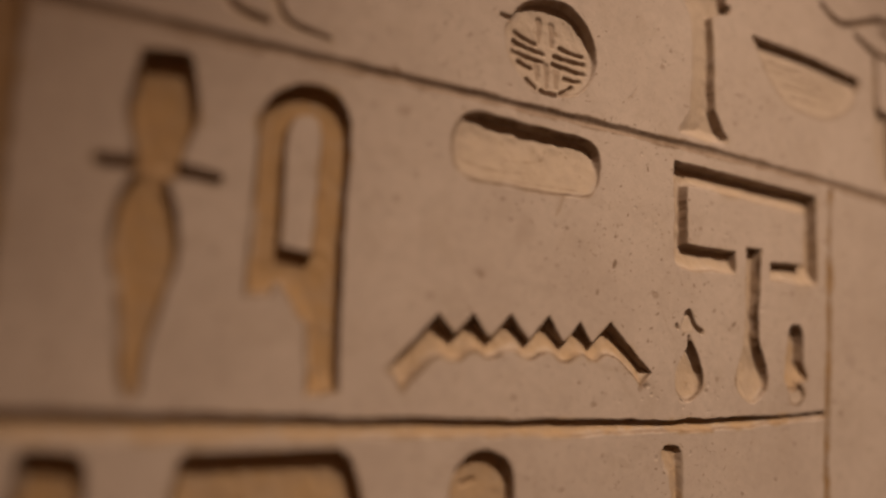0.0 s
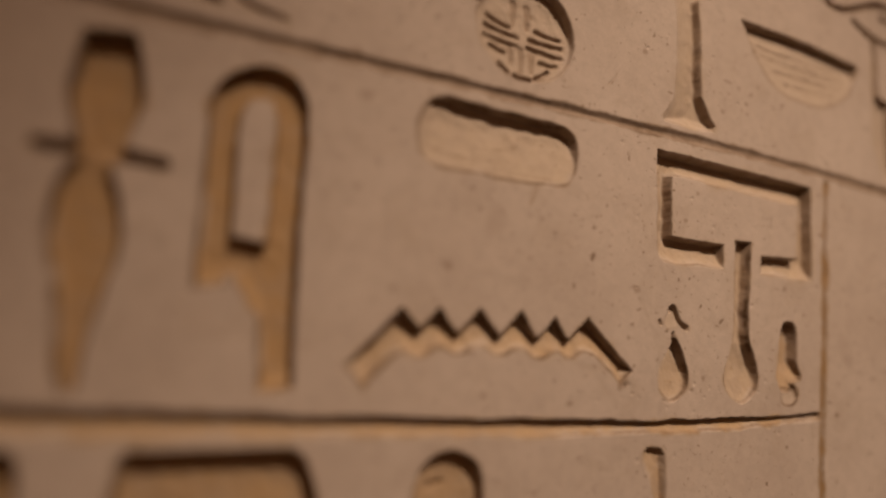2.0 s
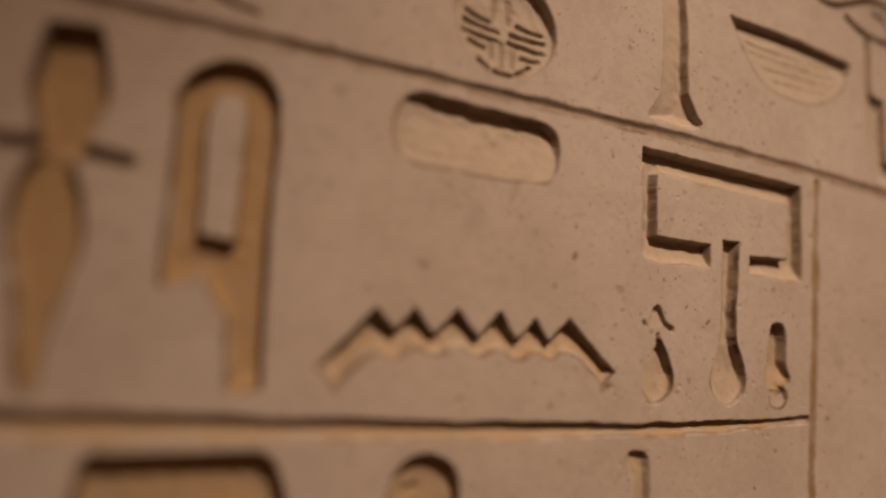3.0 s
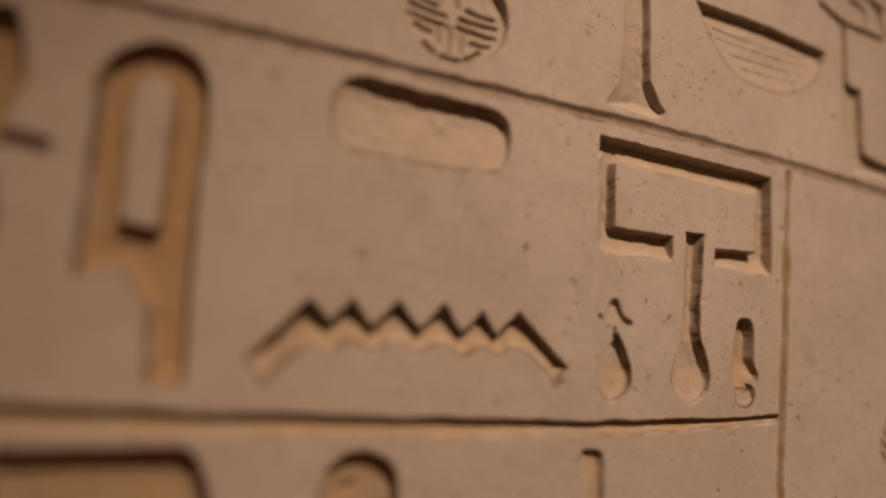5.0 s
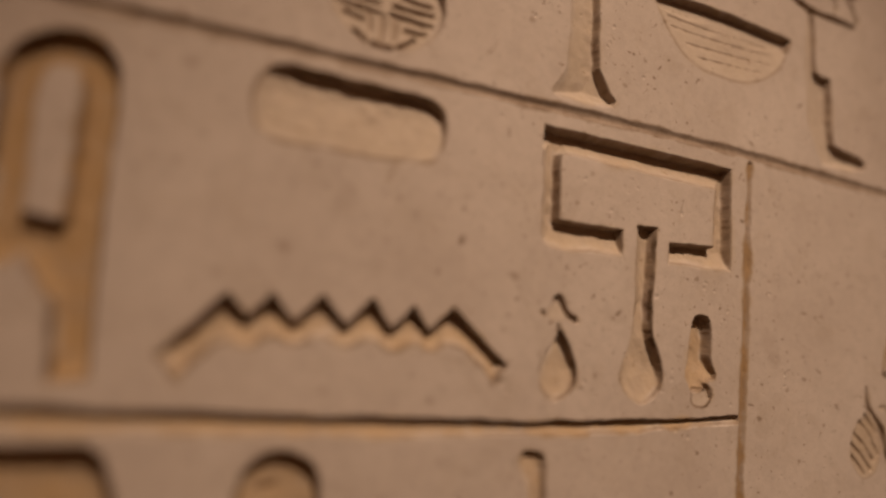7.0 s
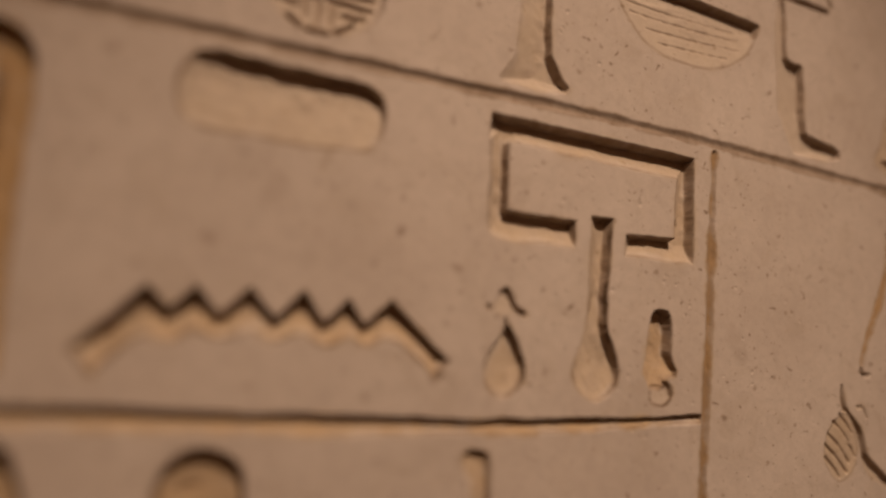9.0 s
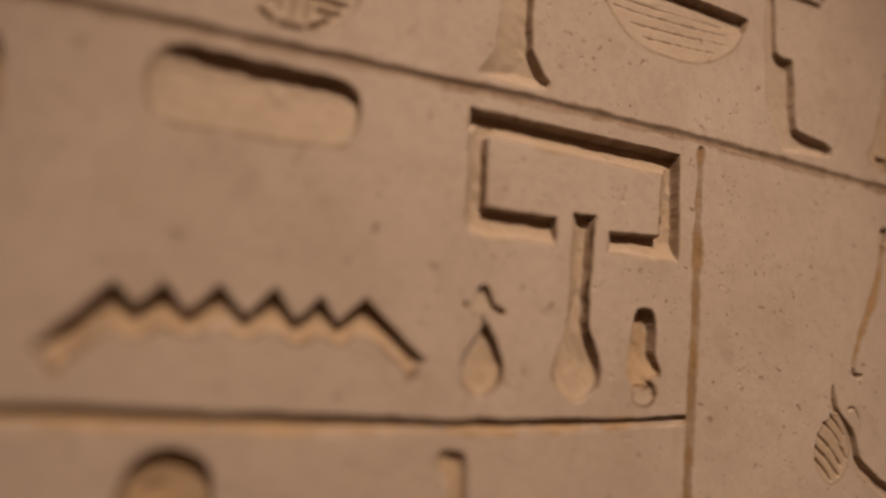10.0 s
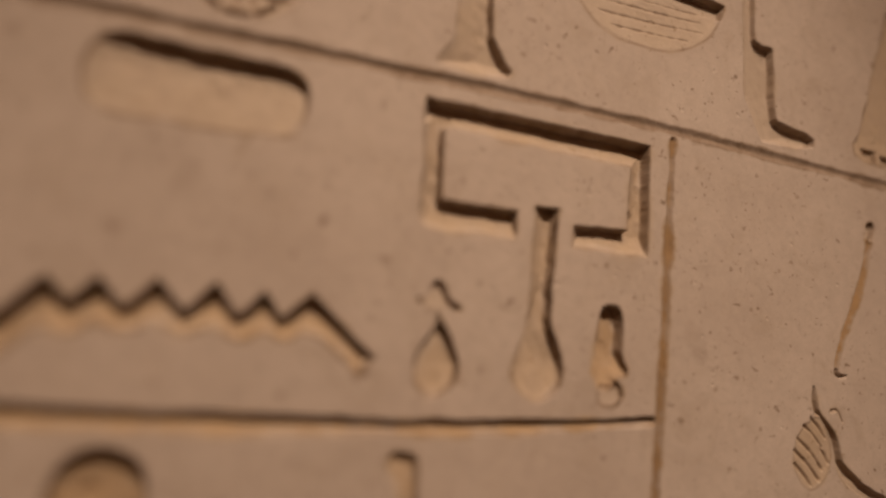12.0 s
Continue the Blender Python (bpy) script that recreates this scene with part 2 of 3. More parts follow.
# ruled lines between the rows and columns
RULED = [("cut_edge", "chiselled edge"), ("groove_floor", "")]
carve(stroke(0.0105, (-0.42, 1.6665), (-0.122, 1.6790), (0.02, 1.6838), (0.20, 1.6882), (0.36, 1.6926), (0.52, 1.6953), (0.66, 1.6950), (0.80, 1.6905), (1.10, 1.684)), 0.0030,
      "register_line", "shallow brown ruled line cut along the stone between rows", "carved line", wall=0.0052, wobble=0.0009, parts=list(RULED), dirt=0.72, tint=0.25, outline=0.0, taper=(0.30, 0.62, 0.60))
carve(stroke(0.0210, (-0.42, 1.404), (-0.10, 1.4025), (0.05, 1.4020), (0.22, 1.4040), (0.38, 1.4060), (0.52, 1.4118), (0.650, 1.4225), end=0.0070), 0.0088,
      "register_line", "deep ruled line cut along the stone, tapering at its end", "carved line", wobble=0.0013, parts=list(RULED), fade=0.015, lift=0.20, power=0.5, tint=0.85, spread=0.003, outline=0.6)
carve(stroke(0.0085, (0.6585, 1.684), (0.6575, 1.57), (0.656, 1.445), (0.6558, 1.333), (0.655, 1.20)), 0.0024,
      "column_line", "shallow brown upright line cut in the stone", "carved line", wall=0.0032, side=0.4, wobble=0.0014, parts=list(RULED), fade=0.003, dirt=0.5, tint=1.0, spread=0.0035, outline=0.0)
carve(stroke(0.024, (-0.155, 1.78), (-0.146, 1.62), (-0.136, 1.46), (-0.128, 1.25)), 0.0065,
      "column_line", "broad upright line cut in the stone beside the dagger sign", "carved line", wall=0.004, side=0.8, wobble=0.0012, parts=list(RULED), fade=0.006, dirt=0.35, tint=1.0, spread=0.006)

# middle row
dagger = carve(polygon(*smooth([(-0.0695, 1.6560), (-0.0690, 1.6585), (-0.0395, 1.6640), (-0.0375, 1.6600), (-0.0318, 1.6417), (-0.0278, 1.6214), (-0.0310, 1.5997), (-0.0345, 1.5860), (-0.0335, 1.570),
                                (-0.0605, 1.568), (-0.0630, 1.5831), (-0.0668, 1.5964), (-0.0718, 1.6117), (-0.0718, 1.6320)], 1)), 0.0135,
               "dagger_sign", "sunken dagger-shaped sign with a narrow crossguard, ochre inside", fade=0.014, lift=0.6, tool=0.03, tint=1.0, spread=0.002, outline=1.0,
               parts=[("cut_edge", "chiselled edge"), ("hilt", ""), ("crossguard", ""), ("blade", "")], rim=0.005)
carve(polygon(*smooth([(-0.0595, 1.573), (-0.0405, 1.573), (-0.0305, 1.5466), (-0.0255, 1.5194), (-0.0308, 1.4837), (-0.0352, 1.4604), (-0.0362, 1.4379),
                       (-0.0365, 1.4215), (-0.0485, 1.4215), (-0.0550, 1.4592), (-0.0612, 1.4885), (-0.0692, 1.5216), (-0.0702, 1.5407), (-0.0670, 1.5566)], 1)), 0.0100,
      "", "", sign=dagger, zone_id=3, fade=0.014, lift=0.6, tool=0.03, tint=1.0, spread=0.002, outline=1.0, rim=0.005)
for tip in ((-0.0825, 1.5765), (-0.0100, 1.5765)):
    carve(stroke(0.0105, (-0.047 + 0.32 * (tip[0] + 0.047), 1.5775), tip, end=0.0085), 0.0085, "", "", sign=dagger, zone_id=2, dirt=0.5)

arch = carve(polygon(*smooth([(0.0125, 1.6204), (0.0140, 1.6340), (0.0220, 1.6500), (0.0420, 1.6630), (0.0617, 1.6620), (0.0755, 1.6517), (0.0818, 1.6358),
                              (0.0856, 1.5563), (0.0903, 1.4865), (0.0956, 1.4300)], 1, False), (0.0715, 1.4250), (0.0654, 1.4759), (0.0425, 1.5050), (0.0390, 1.4960), (0.0200, 1.4950),
                     (0.0180, 1.5170), (0.0155, 1.5669)), 0.0108,
             "loop_sign", "tall sunken arched loop around a standing stone tongue", fade=0.014, lift=0.6, tool=0.03, tint=1.0, spread=0.002, outline=1.0,
             parts=[("cut_edge", "chiselled edge"), ("sunken_floor", "ochre-stained sunken floor"), ("standing_tongue", "smooth standing stone tongue")], rim=0.0065)
raise_part(polygon(*smooth([(0.0400, 1.5340), (0.0385, 1.560), (0.0335, 1.619), (0.0370, 1.6335), (0.0460, 1.6380), (0.0550, 1.6370), (0.0600, 1.625), (0.0622, 1.560), (0.0636, 1.5325)], 1, False)), arch, 2, 0.0006)

carve(blob((0.1680, 1.6300), (0.1665, 1.6520), (0.1759, 1.6700), (0.1930, 1.6745), (0.2450, 1.6735), (0.2850, 1.6745), (0.3130, 1.6730), (0.3250, 1.6535),
           (0.3200, 1.6200), (0.2909, 1.6145), (0.2251, 1.6123), (0.1790, 1.6120)), 0.0108,
      "oval_sign", "sunken loaf-like oval with a deep upper edge and rising floor", fade=0.055, lift=0.06, power=0.85, wobble=0.0008, wall=0.0022, parts=list(SOFT), tint=0.5, spread=0.004, outline=0.85, rough=0.08)

oval = len(signs) - 1
for k, path in enumerate((((0.2180, 1.6395), (0.2260, 1.6370), (0.2610, 1.6425), (0.2640, 1.6560)), ((0.1750, 1.6300), (0.2050, 1.6240), (0.2450, 1.6290)), ((0.2050, 1.6180), (0.2500, 1.6190), (0.2980, 1.6215)))):
    groove(stroke(0.0022, *path, end=0.0016), oval, ("chisel_cut", ""), 0.0005)
zig_top = [(0.1322, 1.4480), (0.1712, 1.4945), (0.1871, 1.4775), (0.2023, 1.4972), (0.2201, 1.4788), (0.2384, 1.5003), (0.2590, 1.4800), (0.2770, 1.5012),
           (0.2944, 1.4800), (0.3107, 1.5000), (0.3254, 1.4807), (0.3446, 1.5010), (0.3968, 1.4575)]
zig_low = [(0.3840, 1.4460), (0.3465, 1.4762), (0.3278, 1.4633), (0.3136, 1.4733), (0.2971, 1.4600), (0.2796, 1.4722), (0.2605, 1.4600),
           (0.2411, 1.4723), (0.2218, 1.4580), (0.2051, 1.4700), (0.1918, 1.4550), (0.1735, 1.4650), (0.1470, 1.4330)]
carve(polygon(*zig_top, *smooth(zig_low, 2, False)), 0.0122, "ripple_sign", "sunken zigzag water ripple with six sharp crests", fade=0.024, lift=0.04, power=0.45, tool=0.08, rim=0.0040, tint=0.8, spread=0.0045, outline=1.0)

house_top = [(0.4140, 1.6748), (0.6340, 1.6745), (0.6360, 1.5680), (0.5583, 1.5665), (0.5578, 1.5862), (0.6140, 1.5890), (0.6140, 1.6500),
             (0.4330, 1.6520), (0.4362, 1.5905), (0.5045, 1.5905), (0.5055, 1.5672), (0.4420, 1.5632), (0.4280, 1.5640), (0.4215, 1.5690), (0.4190, 1.5800)]
house = carve(polygon(*house_top), 0.0112, "house_sign", "sunken square house outline with an opening below", fade=0.024, lift=0.05, power=0.5, rise=(0.5, 0.866), side=1.2, wobble=0.0010, tool=0.05, rim=0.0042, tint=0.62, spread=0.006, outline=0.5)
carve(polygon((0.4140, 1.6748), (0.6340, 1.6745), (0.6340, 1.6510), (0.4140, 1.6525)), 0.0140, "", "", sign=house, zone_id=1, fade=0.024, lift=0.05, power=0.42, rough=0.4, tint=0.62, spread=0.005, outline=0.0)
carve(polygon(*smooth([(0.5205, 1.5975), (0.5212, 1.5820), (0.5222, 1.5490), (0.5230, 1.5160), (0.5218, 1.4940), (0.5165, 1.4800), (0.5105, 1.4640), (0.5125, 1.4480), (0.5220, 1.4375), (0.5350, 1.4320), (0.5475, 1.4370), (0.5565, 1.4500),
                       (0.5575, 1.4670), (0.5510, 1.4830), (0.5425, 1.4960), (0.5425, 1.5170), (0.5430, 1.5510), (0.5435, 1.5980)], 1, False)), 0.0104,
      "mace_sign", "sunken upright stick widening to a drop-shaped head", fade=0.034, lift=0.25, side=2.0, tool=0.06, rim=0.0060, tint=0.6, outline=1.0)
drop = carve(polygon(*smooth([(0.4455, 1.4930), (0.4425, 1.4875), (0.4340, 1.4745), (0.4265, 1.4590), (0.4292, 1.4440), (0.4375, 1.4345), (0.4460, 1.4305), (0.4565, 1.4362), (0.4640, 1.4480),
                              (0.4645, 1.4620), (0.4590, 1.4750), (0.4500, 1.4875)], 1)), 0.0092,
             "heart_jar_sign", "small sunken drop-shaped jar under a pointed lid", rim=0.0052, fade=0.034, lift=0.30, side=1.6, tint=0.65, outline=1.0,
             parts=[("cut_edge", "chiselled edge"), ("jar", ""), ("lid", "")])
carve(stroke(0.0060, (0.4385, 1.5185), (0.4420, 1.5215), (0.4465, 1.5150), (0.4510, 1.5060), (0.4605, 1.5022), end=0.0040), 0.0062, "", "", sign=drop, zone_id=2, tint=0.4, wobble=0.0005)
carve(blob((0.4330, 1.5160), (0.4420, 1.5200), (0.4500, 1.5080), (0.4480, 1.5010), (0.4300, 1.5000)), 0.0014, "", "", sign=drop, zone_id=2, tint=0.45, fade=0.014)
carve(stroke(0.0042, (0.4262, 1.5062), (0.4285, 1.5040), end=0.0030), 0.0028, "", "", sign=drop, zone_id=2, dirt=0.4)
carve(stroke(0.0055, (0.4432, 1.4950), (0.4455, 1.4850), end=0.0080), 0.0040, "", "", sign=drop, zone_id=1, wall=0.0022, tint=0.4)
carve(stroke(0.0040, (0.4350, 1.4325), (0.4440, 1.4300), (0.4560, 1.4370), (0.4640, 1.4490), end=0.0026), 0.0016, "", "", sign=drop, zone_id=1, wall=0.0020, tint=0.3, fade=0.003)
peg = carve(polygon(*smooth([(0.5882, 1.5020), (0.5900, 1.5170), (0.6009, 1.5222), (0.6122, 1.5185), (0.6150, 1.5044), (0.6135, 1.4760), (0.6235, 1.4612), (0.6100, 1.4585),
                             (0.6060, 1.4480), (0.5920, 1.4460), (0.5885, 1.4540), (0.5835, 1.4630), (0.5872, 1.4740), (0.5878, 1.4860)], 1)), 0.0118,
            "peg_sign", "small sunken peg with a rounded top and worn foot", fade=0.030, lift=0.30, side=1.6, tool=0.08, rim=0.0058, tint=0.8, outline=0.7,
            parts=[("cut_edge", "chiselled edge"), ("sunken_floor", "ochre-stained sunken floor"), ("foot", "pale worn foot")])
carve(polygon(*smooth([(0.5925, 1.4500), (0.5905, 1.4390), (0.5960, 1.4325), (0.6090, 1.4325), (0.6160, 1.4395), (0.6165, 1.4530), (0.6080, 1.4500)], 1)), 0.0022, "", "", sign=peg, zone_id=2, fade=0.014, lift=0.25, wall=0.003, tint=0.3, outline=1.0)
carve(stroke(0.0050, (0.6080, 1.4540), (0.6135, 1.4500), (0.6155, 1.4430), end=0.0036), 0.0045, "", "", sign=peg, zone_id=2)

# upper row
disc = carve(blob((0.2098, 1.7430), (0.2090, 1.7640), (0.2238, 1.7880), (0.2460, 1.8000), (0.2760, 1.8030), (0.3015, 1.7870), (0.3125, 1.7540), (0.3037, 1.7226), (0.2690, 1.7045), (0.2380, 1.7090), (0.2190, 1.7260)), 0.0100,
             "disc_sign", "sunken round disc with cross-hatched cuts", fade=0.085, lift=0.25, power=0.6, tint=0.4, outline=0.4, rough=0.8,
             parts=[("cut_edge", "chiselled edge"), ("sunken_floor", "")])
for a, b, c, d in ((0.2211, 1.7596, 0.2449, 1.7560), (0.2197, 1.7502, 0.2537, 1.7485), (0.2193, 1.7405, 0.2531, 1.7400), (0.2260, 1.7320, 0.2411, 1.7300),
                   (0.2730, 1.7597, 0.2985, 1.7590), (0.2674, 1.7500, 0.2999, 1.7505), (0.2649, 1.7415, 0.3006, 1.7398), (0.2786, 1.7290, 0.2947, 1.7307),
                   (0.2471, 1.7817, 0.2480, 1.7600), (0.2617, 1.7805, 0.2632, 1.7600), (0.2467, 1.7350, 0.2474, 1.7200), (0.2572, 1.7365, 0.2580, 1.7150),
                   (0.2685, 1.7350, 0.2690, 1.7180), (0.2363, 1.7170, 0.2446, 1.7109), (0.2520, 1.7095, 0.2676, 1.7090), (0.2736, 1.7127, 0.2855, 1.7223)):
    upright = abs(c - a) < 0.003
    groove(stroke(0.0085 if upright else 0.0066, (a, b), ((a + c) / 2 + 0.0008, (b + d) / 2 - 0.0006), (c, d), end=0.0050), disc, ("chisel_cut", ""), 0.0018 if upright else 0.0032 if b > 1.7250 else 0.0048)
carve(stroke(0.003, (0.2025, 1.770), (0.2137, 1.769), end=0.005), 0.003, "tick_mark", "tiny chisel slip beside the hatched disc", "carved mark", parts=LINE)

carve(polygon(*smooth([(0.4190, 1.7090), (0.4290, 1.7250), (0.4331, 1.7446), (0.4331, 1.7946), (0.4309, 1.8394), (0.4150, 1.8600), (0.4150, 1.8900), (0.4800, 1.8900), (0.4780, 1.8700), (0.4875, 1.8670), (0.4845, 1.8580), (0.4590, 1.8520), (0.4602, 1.8400),
                       (0.4652, 1.8035), (0.4652, 1.7480), (0.4765, 1.7271), (0.4925, 1.7095), (0.4667, 1.7049), (0.4487, 1.7060), (0.4201, 1.7067)], 1)), 0.0095,
      "pillar_sign", "tall sunken pillar flaring at its foot", fade=0.034, lift=0.15, rise=(0.95, 0.31), side=2.0, tool=0.03, rough=0.35, tint=0.5, spread=0.004, parts=list(SOFT))

basket = carve(polygon((0.5215, 1.8440), *smooth([(0.5240, 1.8380), (0.5483, 1.7979), (0.5767, 1.7760), (0.6178, 1.7690), (0.6605, 1.7750), (0.6900, 1.7930), (0.7063, 1.8150), (0.7145, 1.8340)], 2, False), (0.7150, 1.8400), (0.62, 1.8455)), 0.0068,
               "basket_sign", "sunken half-round basket with thin woven lines", fade=0.062, lift=0.03, power=0.85, side=0.5, tint=0.4, rough=0.3, outline=0.5, parts=list(SOFT))
carve(polygon((0.5215, 1.8440), (0.62, 1.8455), (0.7150, 1.8400), (0.7110, 1.8240), (0.62, 1.8270), (0.5330, 1.8260)), 0.0098, "", "", sign=basket, zone_id=1, fade=0.020, lift=0.5, power=0.6, tint=0.3, outline=0.0, rough=0.3)
for a, b, c, d in ((0.5500, 1.8114, 0.6867, 1.8161), (0.5700, 1.7985, 0.6869, 1.8045), (0.5850, 1.7861, 0.6700, 1.7909), (0.5450, 1.8220, 0.690, 1.8260)):
    groove(stroke(0.0028, (a, b), (c, d), end=0.002), basket, ("woven_line", ""), 0.0014)

carve(polygon(*smooth([(0.7370, 1.884), (0.7525, 1.884), (0.7550, 1.8160), (0.7590, 1.8105), (0.7760, 1.8100), (0.7795, 1.8060), (0.7815, 1.7340), (0.7870, 1.7275), (0.8345, 1.7235), (0.8335, 1.7070), (0.7420, 1.7042)], 1)), 0.0082,
      "throne_sign", "tall sunken stepped throne", fade=0.040, lift=0.25, power=0.5, rise=(0.95, 0.31), side=1.4, wobble=0.0010, rough=0.3, parts=list(SOFT), tint=0.4)

curl_parts = [("cut_edge", ""), ("cut_edge", ""), ("stroke", ""), ("stroke", ""), ("stroke", ""), ("stroke", "")]
curl = carve(stroke(0.009, (0.640, 1.922), (0.666, 1.9055), (0.701, 1.911), (0.7415, 1.933), (0.775, 1.938), (0.82, 1.925), end=0.007), 0.0068,
             "eye_sign", "sunken eye-like sign of curling cut lines", parts=curl_parts, zone_id=4, fade=0.003)
carve(stroke(0.0075, (0.707, 1.900), (0.741, 1.8860), (0.783, 1.8862), (0.816, 1.8855)), 0.0068, "", "", sign=curl, zone_id=5, fade=0.003)
carve(stroke(0.0065, (0.7576, 1.919), (0.778, 1.918), (0.788, 1.908), (0.785, 1.898), end=0.004), 0.0045, "", "", sign=curl, zone_id=2, fade=0.003)
carve(stroke(0.0065, (0.788, 1.935), (0.809, 1.9205), (0.8225, 1.894), end=0.008), 0.005, "", "", sign=curl, zone_id=3, fade=0.003)

carve(union(stroke(0.009, (-0.026, 1.725), (-0.0217, 1.7108), (-0.0089, 1.7046), (0.0074, 1.7029), end=0.007), stroke(0.007, (0.008, 1.740), (0.0130, 1.7222), (0.0188, 1.7111), (0.0280, 1.7055), (0.0544, 1.7025), end=0.006)), 0.005,
      "leg_sign", "sunken foot of a sign with two curving cuts", parts=LINE, fade=0.004)

# column beyond the upright line
carve(blob((0.8870, 1.7205), (0.8890, 1.7300), (0.8980, 1.7380), (0.9150, 1.8013), (0.9360, 1.8690), (0.9420, 1.90), (0.975, 1.90), (0.975, 1.706), (0.93, 1.7080), (0.893, 1.7120)), 0.0045,
      "cone_sign", "sunken tapering cone with a flat foot", fade=0.030, lift=0.2, wall=0.004, outline=1.0, tint=0.6, parts=list(SOFT))
carve(polygon((0.9005, 1.7260), (0.9263, 1.7245), (0.9255, 1.7130), (0.905, 1.7150)), 0.0070, "notch_mark", "short deep notch at the foot of the cone", "carved mark", parts=LINE)
carve(polygon((0.9310, 1.7215), (0.955, 1.7200), (0.955, 1.7080), (0.933, 1.7080)), 0.0070, "notch_mark", "short deep notch at the foot of the cone", "carved mark", parts=LINE)
staff = carve(stroke(0.0135, (0.9115, 1.6360), (0.9110, 1.6270), end=0.010), 0.0060, "staff_sign", "thin sunken slanting staff with a knobbed head",
              parts=[("cut_edge", ""), ("cut_edge", ""), ("knob", ""), ("shaft", "ochre-stained shaft"), ("butt", "")], zone_id=2)
carve(stroke(0.0090, (0.9095, 1.618), (0.8945, 1.5641), (0.8706, 1.5152), (0.8630, 1.4850), end=0.0060), 0.0030, "", "", sign=staff, zone_id=3, wall=0.002, dirt=0.45, tint=1.0, spread=0.0025)
carve(stroke(0.0075, (0.8630, 1.4810), (0.8665, 1.4765), (0.8760, 1.4775), end=0.003), 0.0050, "", "", sign=staff, zone_id=4)
plume_parts = [("cut_edge", ""), ("cut_edge", ""), ("leaf", ""), ("tip", ""), ("stem", "deep curving cut"), ("bud", "")]
plume = carve(stroke(0.0025, (0.8335, 1.4640), (0.8338, 1.4530), (0.8375, 1.4400), end=0.0085), 0.005, "plume_sign", "sunken feathery leaf with slanting cuts beside a curving stem", parts=plume_parts, zone_id=3)
carve(stroke(0.0045, (0.8404, 1.4390), (0.8523, 1.4263), (0.8590, 1.4174), (0.8636, 1.4041), (0.8674, 1.3880), (0.8839, 1.3737), (0.9082, 1.3601), (0.95, 1.345), end=0.017), 0.0062, "", "", sign=plume, zone_id=4, fade=0.003)
carve(stroke(0.006, (0.8560, 1.4420), (0.8640, 1.4440), (0.8700, 1.4330), end=0.004), 0.0025, "", "", sign=plume, zone_id=5, wall=0.002)
carve(blob((0.8420, 1.4400), (0.8225, 1.4286), (0.8101, 1.4124), (0.8067, 1.3972), (0.8116, 1.3778), (0.8297, 1.3648), (0.8469, 1.3768), (0.8560, 1.3984), (0.8530, 1.4220)), 0.0010, "", "", sign=plume, zone_id=2, fade=0.016, tint=0.6, outline=0.3)
for a, b, bow, width in (((0.8300, 1.4345), (0.8480, 1.4170), 0.0010, 0.004), ((0.8215, 1.4270), (0.8440, 1.4080), 0.0014, 0.0036), ((0.8140, 1.4145), (0.8440, 1.3870), 0.0018, 0.0042),
                         ((0.8105, 1.4030), (0.8400, 1.3770), 0.0014, 0.0050), ((0.8105, 1.3905), (0.8300, 1.3715), 0.0010, 0.0056), ((0.8430, 1.4060), (0.8520, 1.3930), 0.0006, 0.0034)):
    groove(stroke(width, a, ((a[0] + b[0]) / 2 + bow, (a[1] + b[1]) / 2 + bow), b, end=0.003), plume, ("vein_cut", ""), 0.0024)

# lower row
carve(blob((-0.1000, 1.33), (-0.0975, 1.3750), (-0.0950, 1.3870), (-0.0800, 1.3875), (-0.0650, 1.3860), (-0.0590, 1.3770), (-0.0560, 1.33), (-0.0560, 1.28), (-0.0980, 1.28)), 0.0160,
      "post_sign", "sunken upright post with a square top", fade=0.014, lift=0.6, parts=list(PAINTED), rim=0.005, tint=1.0, spread=0.002, outline=1.0)
carve(polygon((-0.016, 1.305), (-0.0084, 1.3568), (-0.0065, 1.3790), (0.0000, 1.3850), (0.0500, 1.3855), (0.1020, 1.3862), (0.1115, 1.3810), (0.1225, 1.3520), (0.136, 1.305)), 0.0150,
      "chest_sign", "wide sunken chest with slanting sides", fade=0.014, lift=0.6, tool=0.04, parts=list(PAINTED), rim=0.005, tint=0.9, spread=0.002, outline=0.6)
loaf = carve(blob((0.1955, 1.33), (0.1950, 1.3650), (0.2080, 1.3830), (0.2260, 1.3870), (0.2460, 1.3790), (0.2550, 1.3619), (0.2570, 1.33), (0.255, 1.30), (0.198, 1.30)), 0.0115,
             "round_sign", "sunken sign with a round top and a small notch", fade=0.018, lift=0.3, tint=0.85, spread=0.003,
             parts=[("cut_edge", "chiselled edge"), ("sunken_floor", "")])
groove(stroke(0.006, (0.2110, 1.3560), (0.2210, 1.3590), end=0.004), loaf, ("notch", ""), 0.003)
carve(polygon(*smooth([(0.4140, 1.3710), (0.4150, 1.3880), (0.4257, 1.3905), (0.4390, 1.3870), (0.4430, 1.3716), (0.4440, 1.3535), (0.4450, 1.32), (0.4430, 1.30), (0.432, 1.32), (0.4281, 1.3535)], 1)), 0.0062,
      "reed_sign", "slender sunken reed leaf with a rounded top", fade=0.020, lift=0.2, side=3.0, parts=list(PAINTED), tint=0.75, spread=0.003)

# hairline scratches
for path in (((0.2825, 1.6140), (0.2800, 1.6040), (0.2765, 1.5955)), ((0.4200, 1.7120), (0.4245, 1.7180), (0.4279, 1.7266)),
             ((0.352, 1.727), (0.359, 1.735), (0.363, 1.744))):
    carve(stroke(0.0024, *path, end=0.0012), 0.0007, "scratch", "hairline scratch in the stone", "scratch", parts=LINE, wall=0.0012, wobble=0.0002)

